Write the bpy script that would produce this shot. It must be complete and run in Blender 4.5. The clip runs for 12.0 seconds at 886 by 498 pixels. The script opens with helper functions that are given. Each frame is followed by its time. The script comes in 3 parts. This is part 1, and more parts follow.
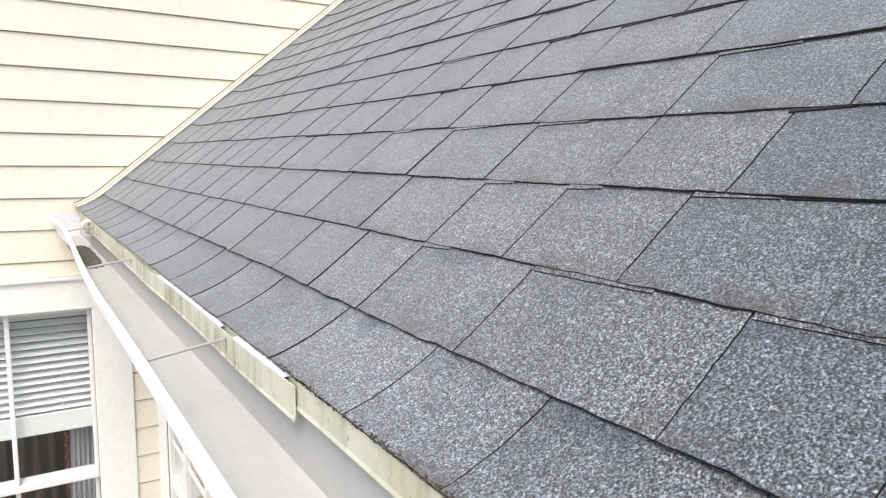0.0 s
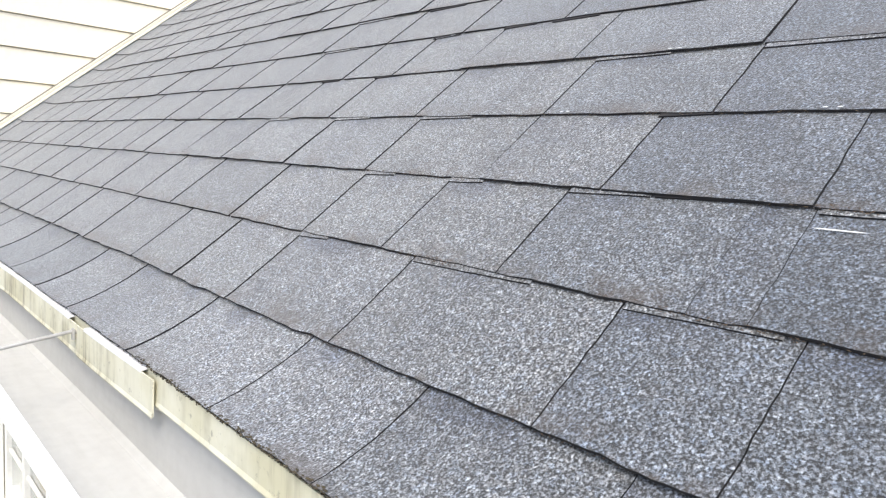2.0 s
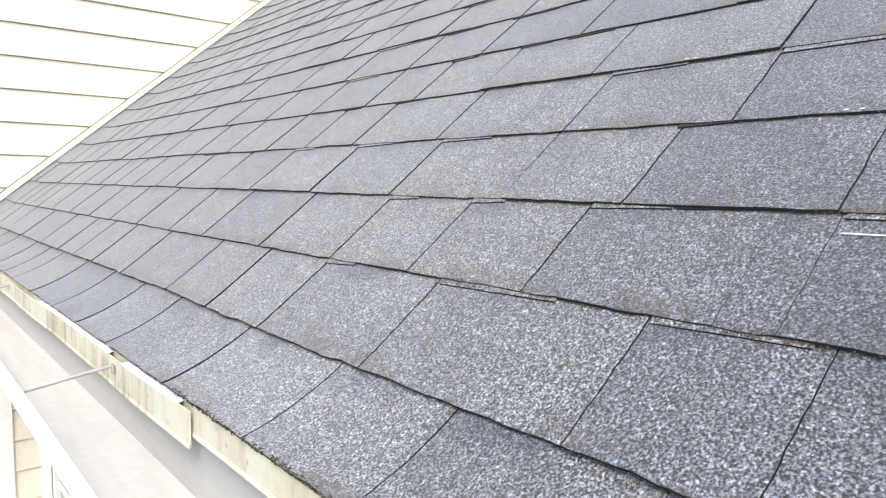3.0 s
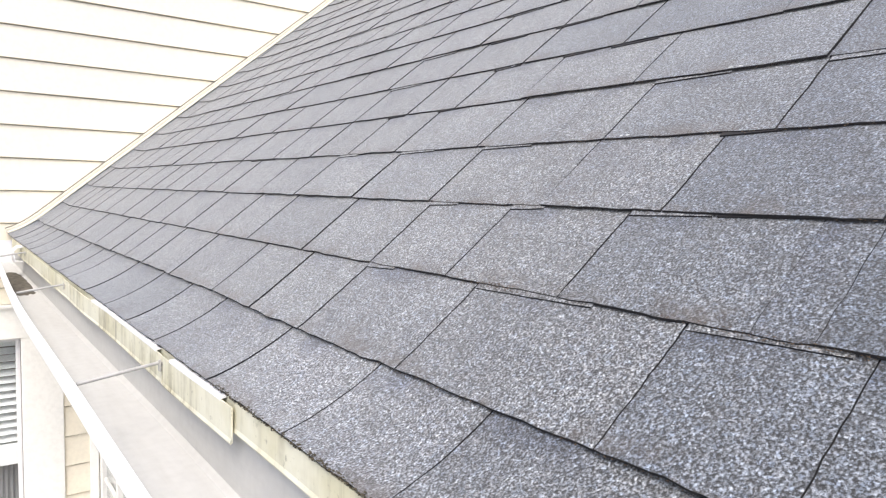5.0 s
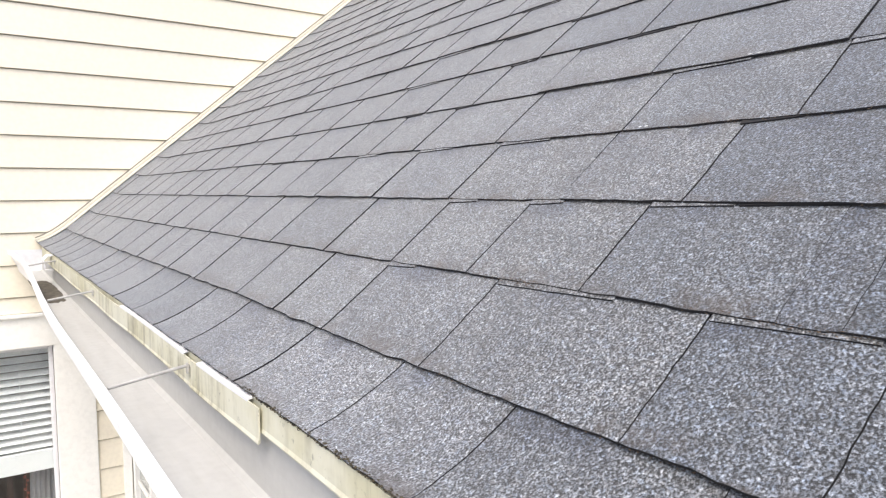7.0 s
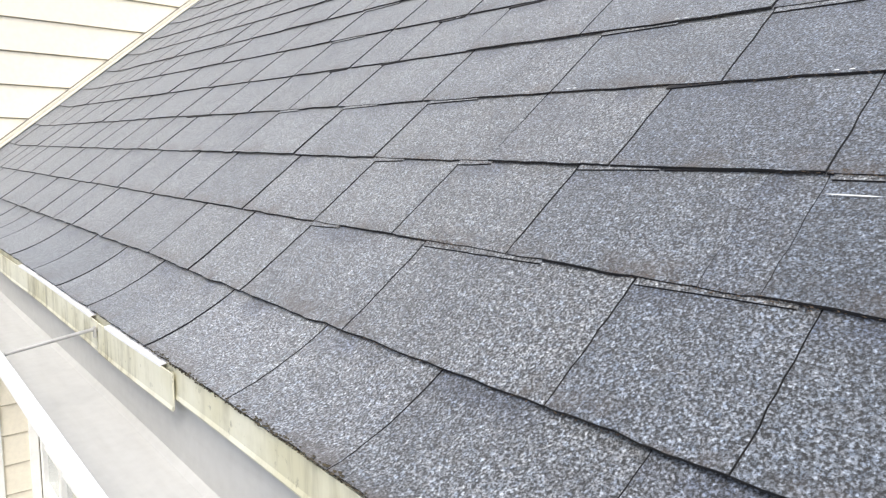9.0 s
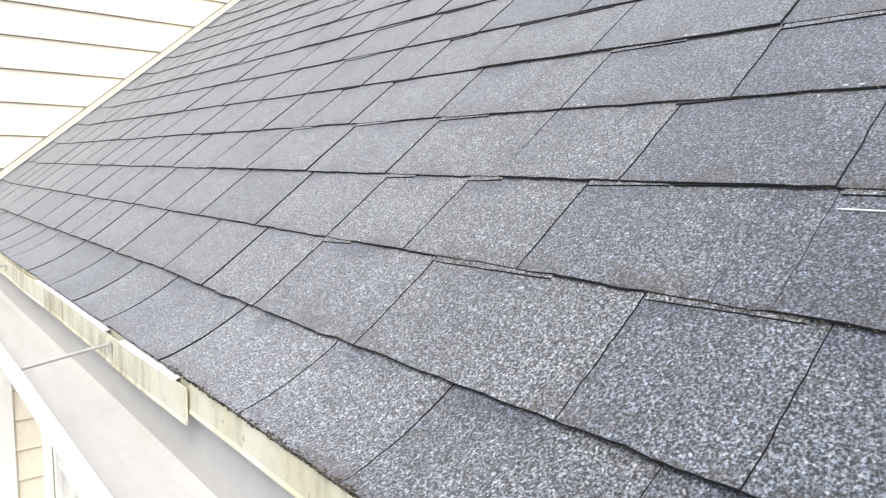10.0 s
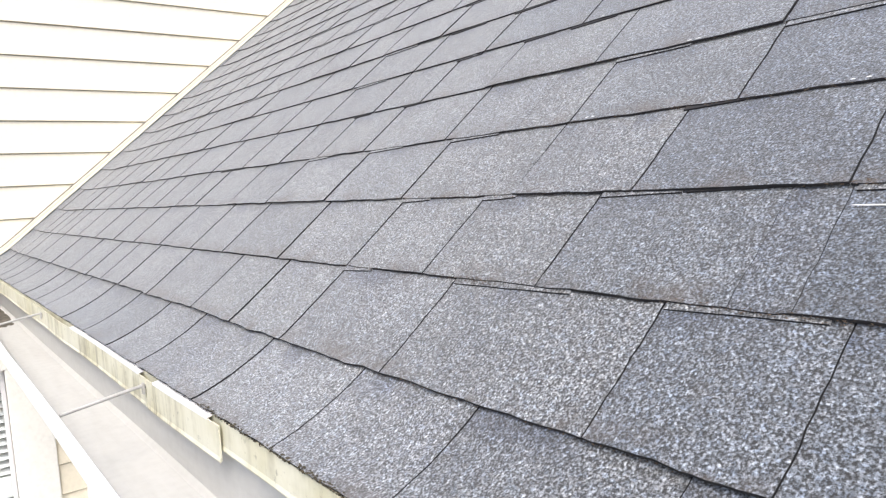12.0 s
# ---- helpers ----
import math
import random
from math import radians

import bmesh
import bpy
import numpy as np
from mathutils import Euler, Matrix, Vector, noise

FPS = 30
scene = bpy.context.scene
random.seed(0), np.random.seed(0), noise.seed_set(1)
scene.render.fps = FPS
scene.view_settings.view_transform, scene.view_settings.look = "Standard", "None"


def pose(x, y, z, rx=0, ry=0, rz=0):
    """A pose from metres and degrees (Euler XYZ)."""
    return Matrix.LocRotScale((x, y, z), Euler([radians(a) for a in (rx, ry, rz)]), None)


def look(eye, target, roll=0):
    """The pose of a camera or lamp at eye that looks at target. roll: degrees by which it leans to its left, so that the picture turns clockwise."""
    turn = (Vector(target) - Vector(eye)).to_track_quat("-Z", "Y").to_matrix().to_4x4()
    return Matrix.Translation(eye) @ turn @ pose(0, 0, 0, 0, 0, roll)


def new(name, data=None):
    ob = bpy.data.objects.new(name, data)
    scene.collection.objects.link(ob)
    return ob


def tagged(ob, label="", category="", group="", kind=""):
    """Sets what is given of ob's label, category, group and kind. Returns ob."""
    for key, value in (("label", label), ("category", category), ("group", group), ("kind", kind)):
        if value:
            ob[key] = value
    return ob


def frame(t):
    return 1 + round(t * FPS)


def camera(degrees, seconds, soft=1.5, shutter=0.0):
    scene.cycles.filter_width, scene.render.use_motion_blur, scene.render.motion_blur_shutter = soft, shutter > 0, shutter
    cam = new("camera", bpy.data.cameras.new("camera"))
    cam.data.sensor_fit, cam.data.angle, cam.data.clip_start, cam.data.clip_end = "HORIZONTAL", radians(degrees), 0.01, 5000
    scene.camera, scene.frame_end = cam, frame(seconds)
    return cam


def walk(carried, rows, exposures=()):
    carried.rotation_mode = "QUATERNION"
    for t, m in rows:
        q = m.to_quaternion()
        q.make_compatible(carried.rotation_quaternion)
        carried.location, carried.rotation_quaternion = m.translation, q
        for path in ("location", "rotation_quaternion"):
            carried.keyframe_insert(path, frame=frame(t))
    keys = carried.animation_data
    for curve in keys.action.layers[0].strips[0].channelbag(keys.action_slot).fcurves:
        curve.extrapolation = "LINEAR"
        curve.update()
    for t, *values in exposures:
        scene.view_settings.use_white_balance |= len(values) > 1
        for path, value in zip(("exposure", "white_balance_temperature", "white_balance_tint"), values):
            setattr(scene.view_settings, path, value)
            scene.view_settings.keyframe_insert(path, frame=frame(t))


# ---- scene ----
# camera and its walk
cam = camera(65.4, 12.0, soft=1.25)
PATH = [
    (0, (-0.321, -0.488, 3.326), (0.737, 1.189, 3.066), 0.7),
    (0.2, (-0.325, -0.49, 3.323), (0.785, 1.162, 3.126), 0.6),
    (0.5, (-0.318, -0.495, 3.32), (0.838, 1.128, 3.148), -0.5),
    (0.7, (-0.314, -0.49, 3.318), (0.916, 1.08, 3.166), -0.4),
    (1, (-0.309, -0.479, 3.313), (1.031, 0.999, 3.171), 1.7),
    (1.2, (-0.311, -0.473, 3.314), (1.074, 0.963, 3.166), 1.7),
    (1.5, (-0.318, -0.475, 3.312), (1.016, 1.006, 3.143), 2.6),
    (1.7, (-0.312, -0.472, 3.311), (1.003, 1.017, 3.077), 2.8),
    (2, (-0.315, -0.473, 3.308), (1.029, 0.989, 3.068), 3.7),
    (2.2, (-0.312, -0.472, 3.305), (1.028, 0.993, 3.06), 3.5),
    (2.5, (-0.312, -0.477, 3.31), (1.007, 1.01, 3.082), 1.8),
    (2.7, (-0.311, -0.477, 3.309), (0.986, 1.033, 3.114), 1.6),
    (3, (-0.312, -0.483, 3.312), (0.965, 1.045, 3.124), 0.8),
    (3.2, (-0.312, -0.486, 3.31), (0.948, 1.056, 3.125), 0.5),
    (3.5, (-0.315, -0.491, 3.309), (0.908, 1.085, 3.164), 0.4),
    (5.5, (-0.316, -0.494, 3.304), (0.862, 1.114, 3.135), 1.4),
    (5.7, (-0.315, -0.493, 3.303), (0.855, 1.121, 3.138), 1.1),
    (6, (-0.313, -0.494, 3.305), (0.854, 1.121, 3.13), 0.8),
    (6.2, (-0.313, -0.493, 3.303), (0.852, 1.124, 3.133), 0.4),
    (6.5, (-0.315, -0.496, 3.305), (0.833, 1.133, 3.137), 0.1),
    (6.7, (-0.315, -0.498, 3.306), (0.813, 1.145, 3.138), -0.3),
    (8.3, (-0.307, -0.485, 3.305), (0.91, 1.089, 3.103), -0.1),
    (8.5, (-0.306, -0.484, 3.306), (0.939, 1.067, 3.093), -0.1),
    (8.8, (-0.306, -0.478, 3.301), (0.988, 1.026, 3.043), 1.7),
    (9, (-0.305, -0.479, 3.305), (0.994, 1.016, 3.023), 1.1),
    (9.2, (-0.302, -0.477, 3.304), (1.004, 1.011, 3.022), 1.2),
    (9.5, (-0.305, -0.48, 3.305), (1.002, 1.009, 3.031), 0.9),
    (9.7, (-0.307, -0.48, 3.305), (0.989, 1.022, 3.046), 0.9),
    (10, (-0.308, -0.484, 3.305), (0.968, 1.038, 3.068), 0.9),
    (10.2, (-0.307, -0.486, 3.306), (0.966, 1.045, 3.109), 0.3),
    (10.5, (-0.309, -0.485, 3.302), (0.969, 1.042, 3.119), 1.2),
    (10.7, (-0.309, -0.487, 3.304), (0.959, 1.05, 3.119), 0.1),
    (11, (-0.304, -0.49, 3.31), (0.977, 1.035, 3.128), -2.3),
    (11.2, (-0.305, -0.488, 3.309), (0.982, 1.031, 3.122), -1.9),
    (11.5, (-0.305, -0.491, 3.311), (0.964, 1.042, 3.115), -2.3),
    (11.7, (-0.302, -0.492, 3.311), (0.947, 1.057, 3.118), -2.9),
    (12, (-0.303, -0.494, 3.313), (0.919, 1.078, 3.125), -3.4),
]
EXPOSURE = [(0.0, 0.66, 6500, 9), (0.5, 0.60, 6480, 9), (1.0, 0.61, 6420, 8), (1.5, 0.73, 6450, 8), (2.0, 0.89, 6450, 8), (3.0, 0.97, 6500, 9), (5.5, 0.87, 6550, 11), (6.5, 0.84, 6600, 11), (8.3, 0.62, 6500, 9), (9.0, 0.79, 6450, 8), (10.0, 0.92, 6500, 9), (12.0, 0.94, 6550, 10)]
walk(cam, [(t, look(eye, target, roll)) for t, eye, target, roll in PATH], EXPOSURE)

# world and sun: a bright overcast sky
SUN_ELEVATION, SUN_TURN = radians(58), radians(221)
world = bpy.data.worlds.new("overcast_sky")
scene.world = world
world.use_nodes = True
wn = world.node_tree.nodes
sky = wn.new("ShaderNodeTexSky")
sky.sky_type = "NISHITA"
sky.sun_disc = False
sky.sun_elevation, sky.sun_rotation = SUN_ELEVATION, SUN_TURN
sky.air_density, sky.dust_density, sky.ozone_density = 1.0, 3.5, 1.0
wn["Background"].inputs["Strength"].default_value = 0.15
world.node_tree.links.new(sky.outputs[0], wn["Background"].inputs["Color"])
sun_data = bpy.data.lights.new("sun", "SUN")
sun_data.energy, sun_data.angle, sun_data.color = 1.4, radians(30), (1.0, 0.975, 0.94)
sun = new("sun", sun_data)
sun_dir = Vector((math.sin(SUN_TURN) * math.cos(SUN_ELEVATION), math.cos(SUN_TURN) * math.cos(SUN_ELEVATION), math.sin(SUN_ELEVATION)))
sun.matrix_world = look(sun_dir * 30, (0, 0, 0))


# ---- materials ----
def material(name, rough=0.6, metal=0.0):
    m = bpy.data.materials.new(name)
    m.use_nodes = True
    bsdf = m.node_tree.nodes["Principled BSDF"]
    bsdf.inputs["Roughness"].default_value, bsdf.inputs["Metallic"].default_value = rough, metal
    return m, m.node_tree.nodes, m.node_tree.links, bsdf


def coords(nodes, links, scale=(1, 1, 1)):
    tc, mp = nodes.new("ShaderNodeTexCoord"), nodes.new("ShaderNodeMapping")
    mp.inputs["Scale"].default_value = scale
    links.new(tc.outputs["Object"], mp.inputs["Vector"])
    return mp.outputs["Vector"]


def noise_tex(nodes, links, vec, scale, detail=4.0, rough=0.55):
    n = nodes.new("ShaderNodeTexNoise")
    n.inputs["Scale"].default_value, n.inputs["Detail"].default_value, n.inputs["Roughness"].default_value = scale, detail, rough
    links.new(vec, n.inputs["Vector"])
    return n.outputs["Fac"]


def ramp(nodes, links, fac, stops):
    r = nodes.new("ShaderNodeValToRGB")
    while len(r.color_ramp.elements) < len(stops):
        r.color_ramp.elements.new(0.5)
    for el, (pos, col) in zip(r.color_ramp.elements, stops):
        el.position = pos
        el.color = (*col, 1) if isinstance(col, tuple) else (col, col, col, 1)
    links.new(fac, r.inputs["Fac"])
    return r.outputs["Color"]


def mixed(nodes, links, fac, a, b, mode="MIX"):
    n = nodes.new("ShaderNodeMix")
    n.data_type, n.blend_type = "RGBA", mode
    for value, socket in ((fac, n.inputs[0]), (a, n.inputs[6]), (b, n.inputs[7])):
        if isinstance(value, (int, float)):
            socket.default_value = value if socket.name == "Factor" else (value, value, value, 1)
        elif isinstance(value, tuple):
            socket.default_value = (*value, 1)
        else:
            links.new(value, socket)
    return n.outputs[2]


def times(nodes, links, a, b):
    n = nodes.new("ShaderNodeMath")
    n.operation = "MULTIPLY"
    for value, socket in ((a, n.inputs[0]), (b, n.inputs[1])):
        if isinstance(value, (int, float)):
            socket.default_value = value
        else:
            links.new(value, socket)
    return n.outputs[0]


def bumped(nodes, links, bsdf, height, strength, distance):
    b = nodes.new("ShaderNodeBump")
    b.inputs["Strength"].default_value, b.inputs["Distance"].default_value = strength, distance
    links.new(height, b.inputs["Height"])
    links.new(b.outputs["Normal"], bsdf.inputs["Normal"])


def granules(name, varied):
    m, nodes, links, bsdf = material(name, 0.72)
    bsdf.inputs["Sheen Weight"].default_value, bsdf.inputs["Sheen Roughness"].default_value = 0.50, 0.5
    vec = coords(nodes, links)
    fine = noise_tex(nodes, links, vec, 410, 2.0, 0.6)

    def grains(scale):
        cell, split = nodes.new("ShaderNodeTexVoronoi"), nodes.new("ShaderNodeSeparateColor")
        cell.inputs["Scale"].default_value = scale
        links.new(vec, cell.inputs["Vector"])
        links.new(cell.outputs["Color"], split.inputs[0])
        return split.outputs

    cells = grains(560)
    col = ramp(nodes, links, cells[0], [(0.0, (0.060, 0.064, 0.069)), (0.40, (0.107, 0.114, 0.123)), (0.75, (0.144, 0.153, 0.165)), (1.0, (0.230, 0.243, 0.260))])
    # single granules lean to blue or to brown
    col = mixed(nodes, links, 1.0, col, ramp(nodes, links, grains(240)[1], [(0.0, (1.05, 1.0, 0.95)), (0.4, 1.0), (0.7, 1.0), (1.0, (0.93, 0.99, 1.08))]), "MULTIPLY")
    # clusters of dark and pale granules at three sizes
    col = mixed(nodes, links, 1.0, col, ramp(nodes, links, fine, [(0.36, 0.05), (0.45, 0.43), (0.52, 1.18), (0.65, 1.82)]), "MULTIPLY")
    middle = noise_tex(nodes, links, vec, 205, 2.0, 0.55)
    col = mixed(nodes, links, 1.0, col, ramp(nodes, links, middle, [(0.32, 0.56), (0.5, 0.98), (0.68, 1.52)]), "MULTIPLY")
    mottle = noise_tex(nodes, links, vec, 62, 3.0, 0.6)
    col = mixed(nodes, links, 1.0, col, ramp(nodes, links, mottle, [(0.32, (0.86, 0.85, 0.85)), (0.5, 1.0), (0.68, (1.13, 1.14, 1.15))]), "MULTIPLY")
    broad = noise_tex(nodes, links, vec, 9, 5.0, 0.6)
    col = mixed(nodes, links, 1.0, col, ramp(nodes, links, broad, [(0.3, (0.80, 0.80, 0.82)), (0.5, 1.0), (0.72, (1.16, 1.15, 1.13))]), "MULTIPLY")
    blot = ramp(nodes, links, noise_tex(nodes, links, vec, 17, 6.0, 0.72), [(0.54, 0.0), (0.70, 1.0)])
    col = mixed(nodes, links, times(nodes, links, blot, 0.30), col, (0.066, 0.060, 0.053))
    if varied:
        info = nodes.new("ShaderNodeObjectInfo")
        own = ramp(nodes, links, info.outputs["Random"], [(0.0, (0.92, 0.93, 0.95)), (0.25, (0.98, 0.98, 0.985)), (0.6, (1.02, 1.015, 1.0)), (1.0, (1.05, 1.05, 1.05))])
        col = mixed(nodes, links, 1.0, col, own, "MULTIPLY")
        # each tab's tone: the batch blend, plus light and shade put into colour
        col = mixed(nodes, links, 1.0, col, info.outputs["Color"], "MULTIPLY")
    # brown grime that gathers along the lower edges, in uneven runs
    uv = nodes.new("ShaderNodeUVMap")
    uv.uv_map = "tab"
    split = nodes.new("ShaderNodeSeparateXYZ")
    links.new(uv.outputs["UV"], split.inputs[0])
    edge = ramp(nodes, links, split.outputs["Y"], [(0.0, 1.0), (0.05, 0.8), (0.20, 0.0)])
    runs = ramp(nodes, links, noise_tex(nodes, links, vec, 14, 5.0, 0.7), [(0.47, 0.0), (0.62, 1.0)])
    col = mixed(nodes, links, times(nodes, links, times(nodes, links, edge, runs), 0.8), col, (0.056, 0.043, 0.034))
    # darker bluish band at the top of the exposed face, stronger towards one end of the tab
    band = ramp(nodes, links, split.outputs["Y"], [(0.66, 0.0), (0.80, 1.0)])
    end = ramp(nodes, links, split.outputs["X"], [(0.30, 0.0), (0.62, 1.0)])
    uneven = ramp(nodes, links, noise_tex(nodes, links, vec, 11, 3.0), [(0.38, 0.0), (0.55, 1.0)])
    band_mask = times(nodes, links, times(nodes, links, band, end), times(nodes, links, uneven, 0.85))
    col = mixed(nodes, links, band_mask, col, mixed(nodes, links, 1.0, col, (0.56, 0.60, 0.72), "MULTIPLY"))
    links.new(col, bsdf.inputs["Base Color"])
    bumped(nodes, links, bsdf, fine, 0.5, 0.0022)
    return m


def painted(name, colour, stain, rough=0.5, stain_scale=(3, 3, 3), low=0.5, high=0.75, amount=0.5, grain=0.25):
    m, nodes, links, bsdf = material(name, rough)
    vec, stretched = coords(nodes, links), coords(nodes, links, stain_scale)
    dirt = ramp(nodes, links, noise_tex(nodes, links, stretched, 2.0, 6.0, 0.65), [(low, 0.0), (high, 1.0)])
    col = mixed(nodes, links, times(nodes, links, dirt, amount), colour, stain)
    speck = ramp(nodes, links, noise_tex(nodes, links, vec, 45, 4.0), [(0.3, 0.93), (0.6, 1.0)])
    col = mixed(nodes, links, 1.0, col, speck, "MULTIPLY")
    links.new(col, bsdf.inputs["Base Color"])
    bumped(nodes, links, bsdf, noise_tex(nodes, links, vec, 60, 4.0), grain, 0.001)
    return m


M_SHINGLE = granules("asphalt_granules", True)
M_SHINGLE_FAR = granules("asphalt_granules_field", False)
M_FELT = painted("roofing_felt", (0.012, 0.012, 0.014), (0.02, 0.018, 0.016), 0.9)
M_MAT_EDGE = painted("asphalt_mat", (0.018, 0.018, 0.021), (0.05, 0.04, 0.032), 0.9, (20, 20, 20))
M_SIDING = painted("cream_siding_paint", (0.86, 0.80, 0.66), (0.80, 0.735, 0.585), 0.55, (1, 1, 4), 0.5, 0.8, 0.25, 0.12)
M_TRIM = painted("white_trim_paint", (0.91, 0.905, 0.865), (0.84, 0.825, 0.77), 0.5, (2, 2, 2), 0.52, 0.8, 0.08, 0.05)
M_FLASHING = painted("cream_flashing_metal", (0.60, 0.575, 0.485), (0.50, 0.47, 0.40), 0.5, (9, 9, 9), 0.5, 0.75, 0.5)
M_GUTTER = painted("weathered_white_aluminium", (0.52, 0.52, 0.505), (0.40, 0.395, 0.375), 0.42, (14, 1.2, 14), 0.45, 0.8, 0.55, 0.15)
M_RIM = painted("white_aluminium", (0.86, 0.86, 0.87), (0.66, 0.65, 0.62), 0.35, (8, 2, 8), 0.55, 0.85, 0.35, 0.1)
M_BACKING = painted("lap_shade_backing", (0.52, 0.48, 0.41), (0.40, 0.36, 0.30), 0.8)
M_GAP_SHADE = painted("gap_shade_brown", (0.27, 0.245, 0.20), (0.12, 0.11, 0.09), 0.8)
M_STEEL = painted("galvanised_rod", (0.46, 0.45, 0.425), (0.30, 0.275, 0.245), 0.5, (30, 30, 30), 0.45, 0.7, 0.5)
M_LEAF = painted("rotting_leaves", (0.06, 0.052, 0.04), (0.17, 0.15, 0.12), 0.9, (30, 30, 30), 0.4, 0.65, 0.8, 1.0)
M_MOSS = painted("dark_moss", (0.045, 0.038, 0.026), (0.10, 0.08, 0.045), 0.95, (40, 40, 40), 0.4, 0.65, 0.8, 1.0)
M_GRIT = painted("brown_grit", (0.075, 0.055, 0.042), (0.17, 0.125, 0.09), 0.95, (60, 60, 60), 0.4, 0.6, 0.9, 1.0)
M_DARKWOOD = painted("dark_stained_wood", (0.11, 0.052, 0.034), (0.06, 0.03, 0.02), 0.5, (6, 6, 1))
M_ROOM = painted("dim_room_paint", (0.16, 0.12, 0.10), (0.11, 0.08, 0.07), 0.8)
M_CLOTH = painted("grey_curtain_cloth", (0.52, 0.51, 0.52), (0.36, 0.35, 0.37), 0.9, (8, 8, 1))
M_BEAD = painted("orange_red_beads", (0.40, 0.10, 0.06), (0.22, 0.05, 0.035), 0.4)
M_BLIND = painted("white_blind_slat", (0.88, 0.885, 0.88), (0.78, 0.785, 0.78), 0.45)
M_FLECK = painted("pale_lichen", (0.72, 0.73, 0.72), (0.55, 0.56, 0.52), 0.9)
M_GROUND = painted("pale_paving", (0.34, 0.32, 0.29), (0.24, 0.22, 0.19), 0.95, (0.6, 0.6, 0.6), 0.45, 0.6, 0.7, 1.0)


def stained_metal(name, heavy):
    m, nodes, links, bsdf = material(name, 0.5)
    vec, streak = coords(nodes, links), coords(nodes, links, (20, 26, 3))
    run = ramp(nodes, links, noise_tex(nodes, links, streak, 1.0, 5.0, 0.7), [(0.46, 0.0), (0.64, 1.0)])
    patch = ramp(nodes, links, noise_tex(nodes, links, vec, 4.5, 5.0, 0.65), [(0.40, 0.12), (0.60, 1.0)])
    col = mixed(nodes, links, times(nodes, links, patch, 0.75), (0.75, 0.73, 0.60), (0.56, 0.525, 0.35))
    col = mixed(nodes, links, times(nodes, links, times(nodes, links, run, patch), heavy), col, (0.17, 0.145, 0.085))
    col = mixed(nodes, links, times(nodes, links, ramp(nodes, links, noise_tex(nodes, links, vec, 60, 5.0, 0.7), [(0.60, 0.0), (0.72, 1.0)]), 0.6), col, (0.09, 0.085, 0.05))
    links.new(col, bsdf.inputs["Base Color"])
    bumped(nodes, links, bsdf, run, 0.2, 0.001)
    return m


M_STAINED = stained_metal("algae_stained_white_metal", 0.45)
M_STREAKED = stained_metal("streaked_grimy_white_metal", 0.95)


def glass():
    m, nodes, links, bsdf = material("window_glass", 0.02)
    bsdf.inputs["Transmission Weight"].default_value, bsdf.inputs["IOR"].default_value = 1.0, 1.45
    bsdf.inputs["Base Color"].default_value = (0.93, 0.96, 0.96, 1)
    return m


M_GLASS = glass()


# ---- building helpers ----
def part(name, bm, mat, parent=None, label="", smooth=False):
    me = bpy.data.meshes.new(name)
    bm.normal_update()
    bm.to_mesh(me)
    bm.free()
    if smooth:
        me.polygons.foreach_set("use_smooth", [True] * len(me.polygons))
    me.materials.append(mat)
    ob = new(name, me)
    ob.parent = parent
    if label:
        ob["label"] = label
    return ob


def box(x0, x1, y0, y1, z0, z1, bevel=0.0, bm=None):
    bm = bm or bmesh.new()
    made = bmesh.ops.create_cube(bm, size=1.0, matrix=Matrix.Translation(((x0 + x1) / 2, (y0 + y1) / 2, (z0 + z1) / 2)) @ Matrix.Diagonal((x1 - x0, y1 - y0, z1 - z0, 1)))
    if bevel:
        edges = list({e for v in made["verts"] for e in v.link_edges})
        bmesh.ops.bevel(bm, geom=edges, offset=bevel, segments=2, affect="EDGES")
    return bm


def sweep(profile, ys, closed=True, wobble=None, bm=None):
    """A profile of (x, z) run along y through the stations ys. wobble(y) gives (dx, dz)."""
    bm = bm or bmesh.new()
    rings = []
    for y in ys:
        dx, dz = wobble(y) if wobble else (0, 0)
        rings.append([bm.verts.new((x + dx, y, z + dz)) for x, z in profile])
    n = len(profile)
    for a, b in zip(rings, rings[1:]):
        for i in range(n if closed else n - 1):
            bm.faces.new((a[i], a[(i + 1) % n], b[(i + 1) % n], b[i]))
    if closed:
        bm.faces.new(rings[0])
        bm.faces.new(list(reversed(rings[-1])))
    bmesh.ops.recalc_face_normals(bm, faces=bm.faces)
    return bm


def rod(points, radius, sides=8, bm=None):
    bm = bm or bmesh.new()
    rings = []
    for i, p in enumerate(points):
        way = (Vector(points[min(i + 1, len(points) - 1)]) - Vector(points[max(i - 1, 0)])).normalized()
        turn = way.to_track_quat("Z", "Y").to_matrix()
        rings.append([bm.verts.new(Vector(p) + turn @ Vector((radius * math.cos(a), radius * math.sin(a), 0))) for a in (2 * math.pi * k / sides for k in range(sides))])
    for a, b in zip(rings, rings[1:]):
        for i in range(sides):
            bm.faces.new((a[i], a[(i + 1) % sides], b[(i + 1) % sides], b[i]))
    bm.faces.new(list(reversed(rings[0])))
    bm.faces.new(rings[-1])
    bmesh.ops.recalc_face_normals(bm, faces=bm.faces)
    return bm


def empty(name, at=(0, 0, 0)):
    ob = new(name)
    ob.location = at
    ob.empty_display_size = 0.1
    return ob


def stations(a, b, step):
    n = max(1, round((b - a) / step))
    return [a + (b - a) * i / n for i in range(n + 1)]


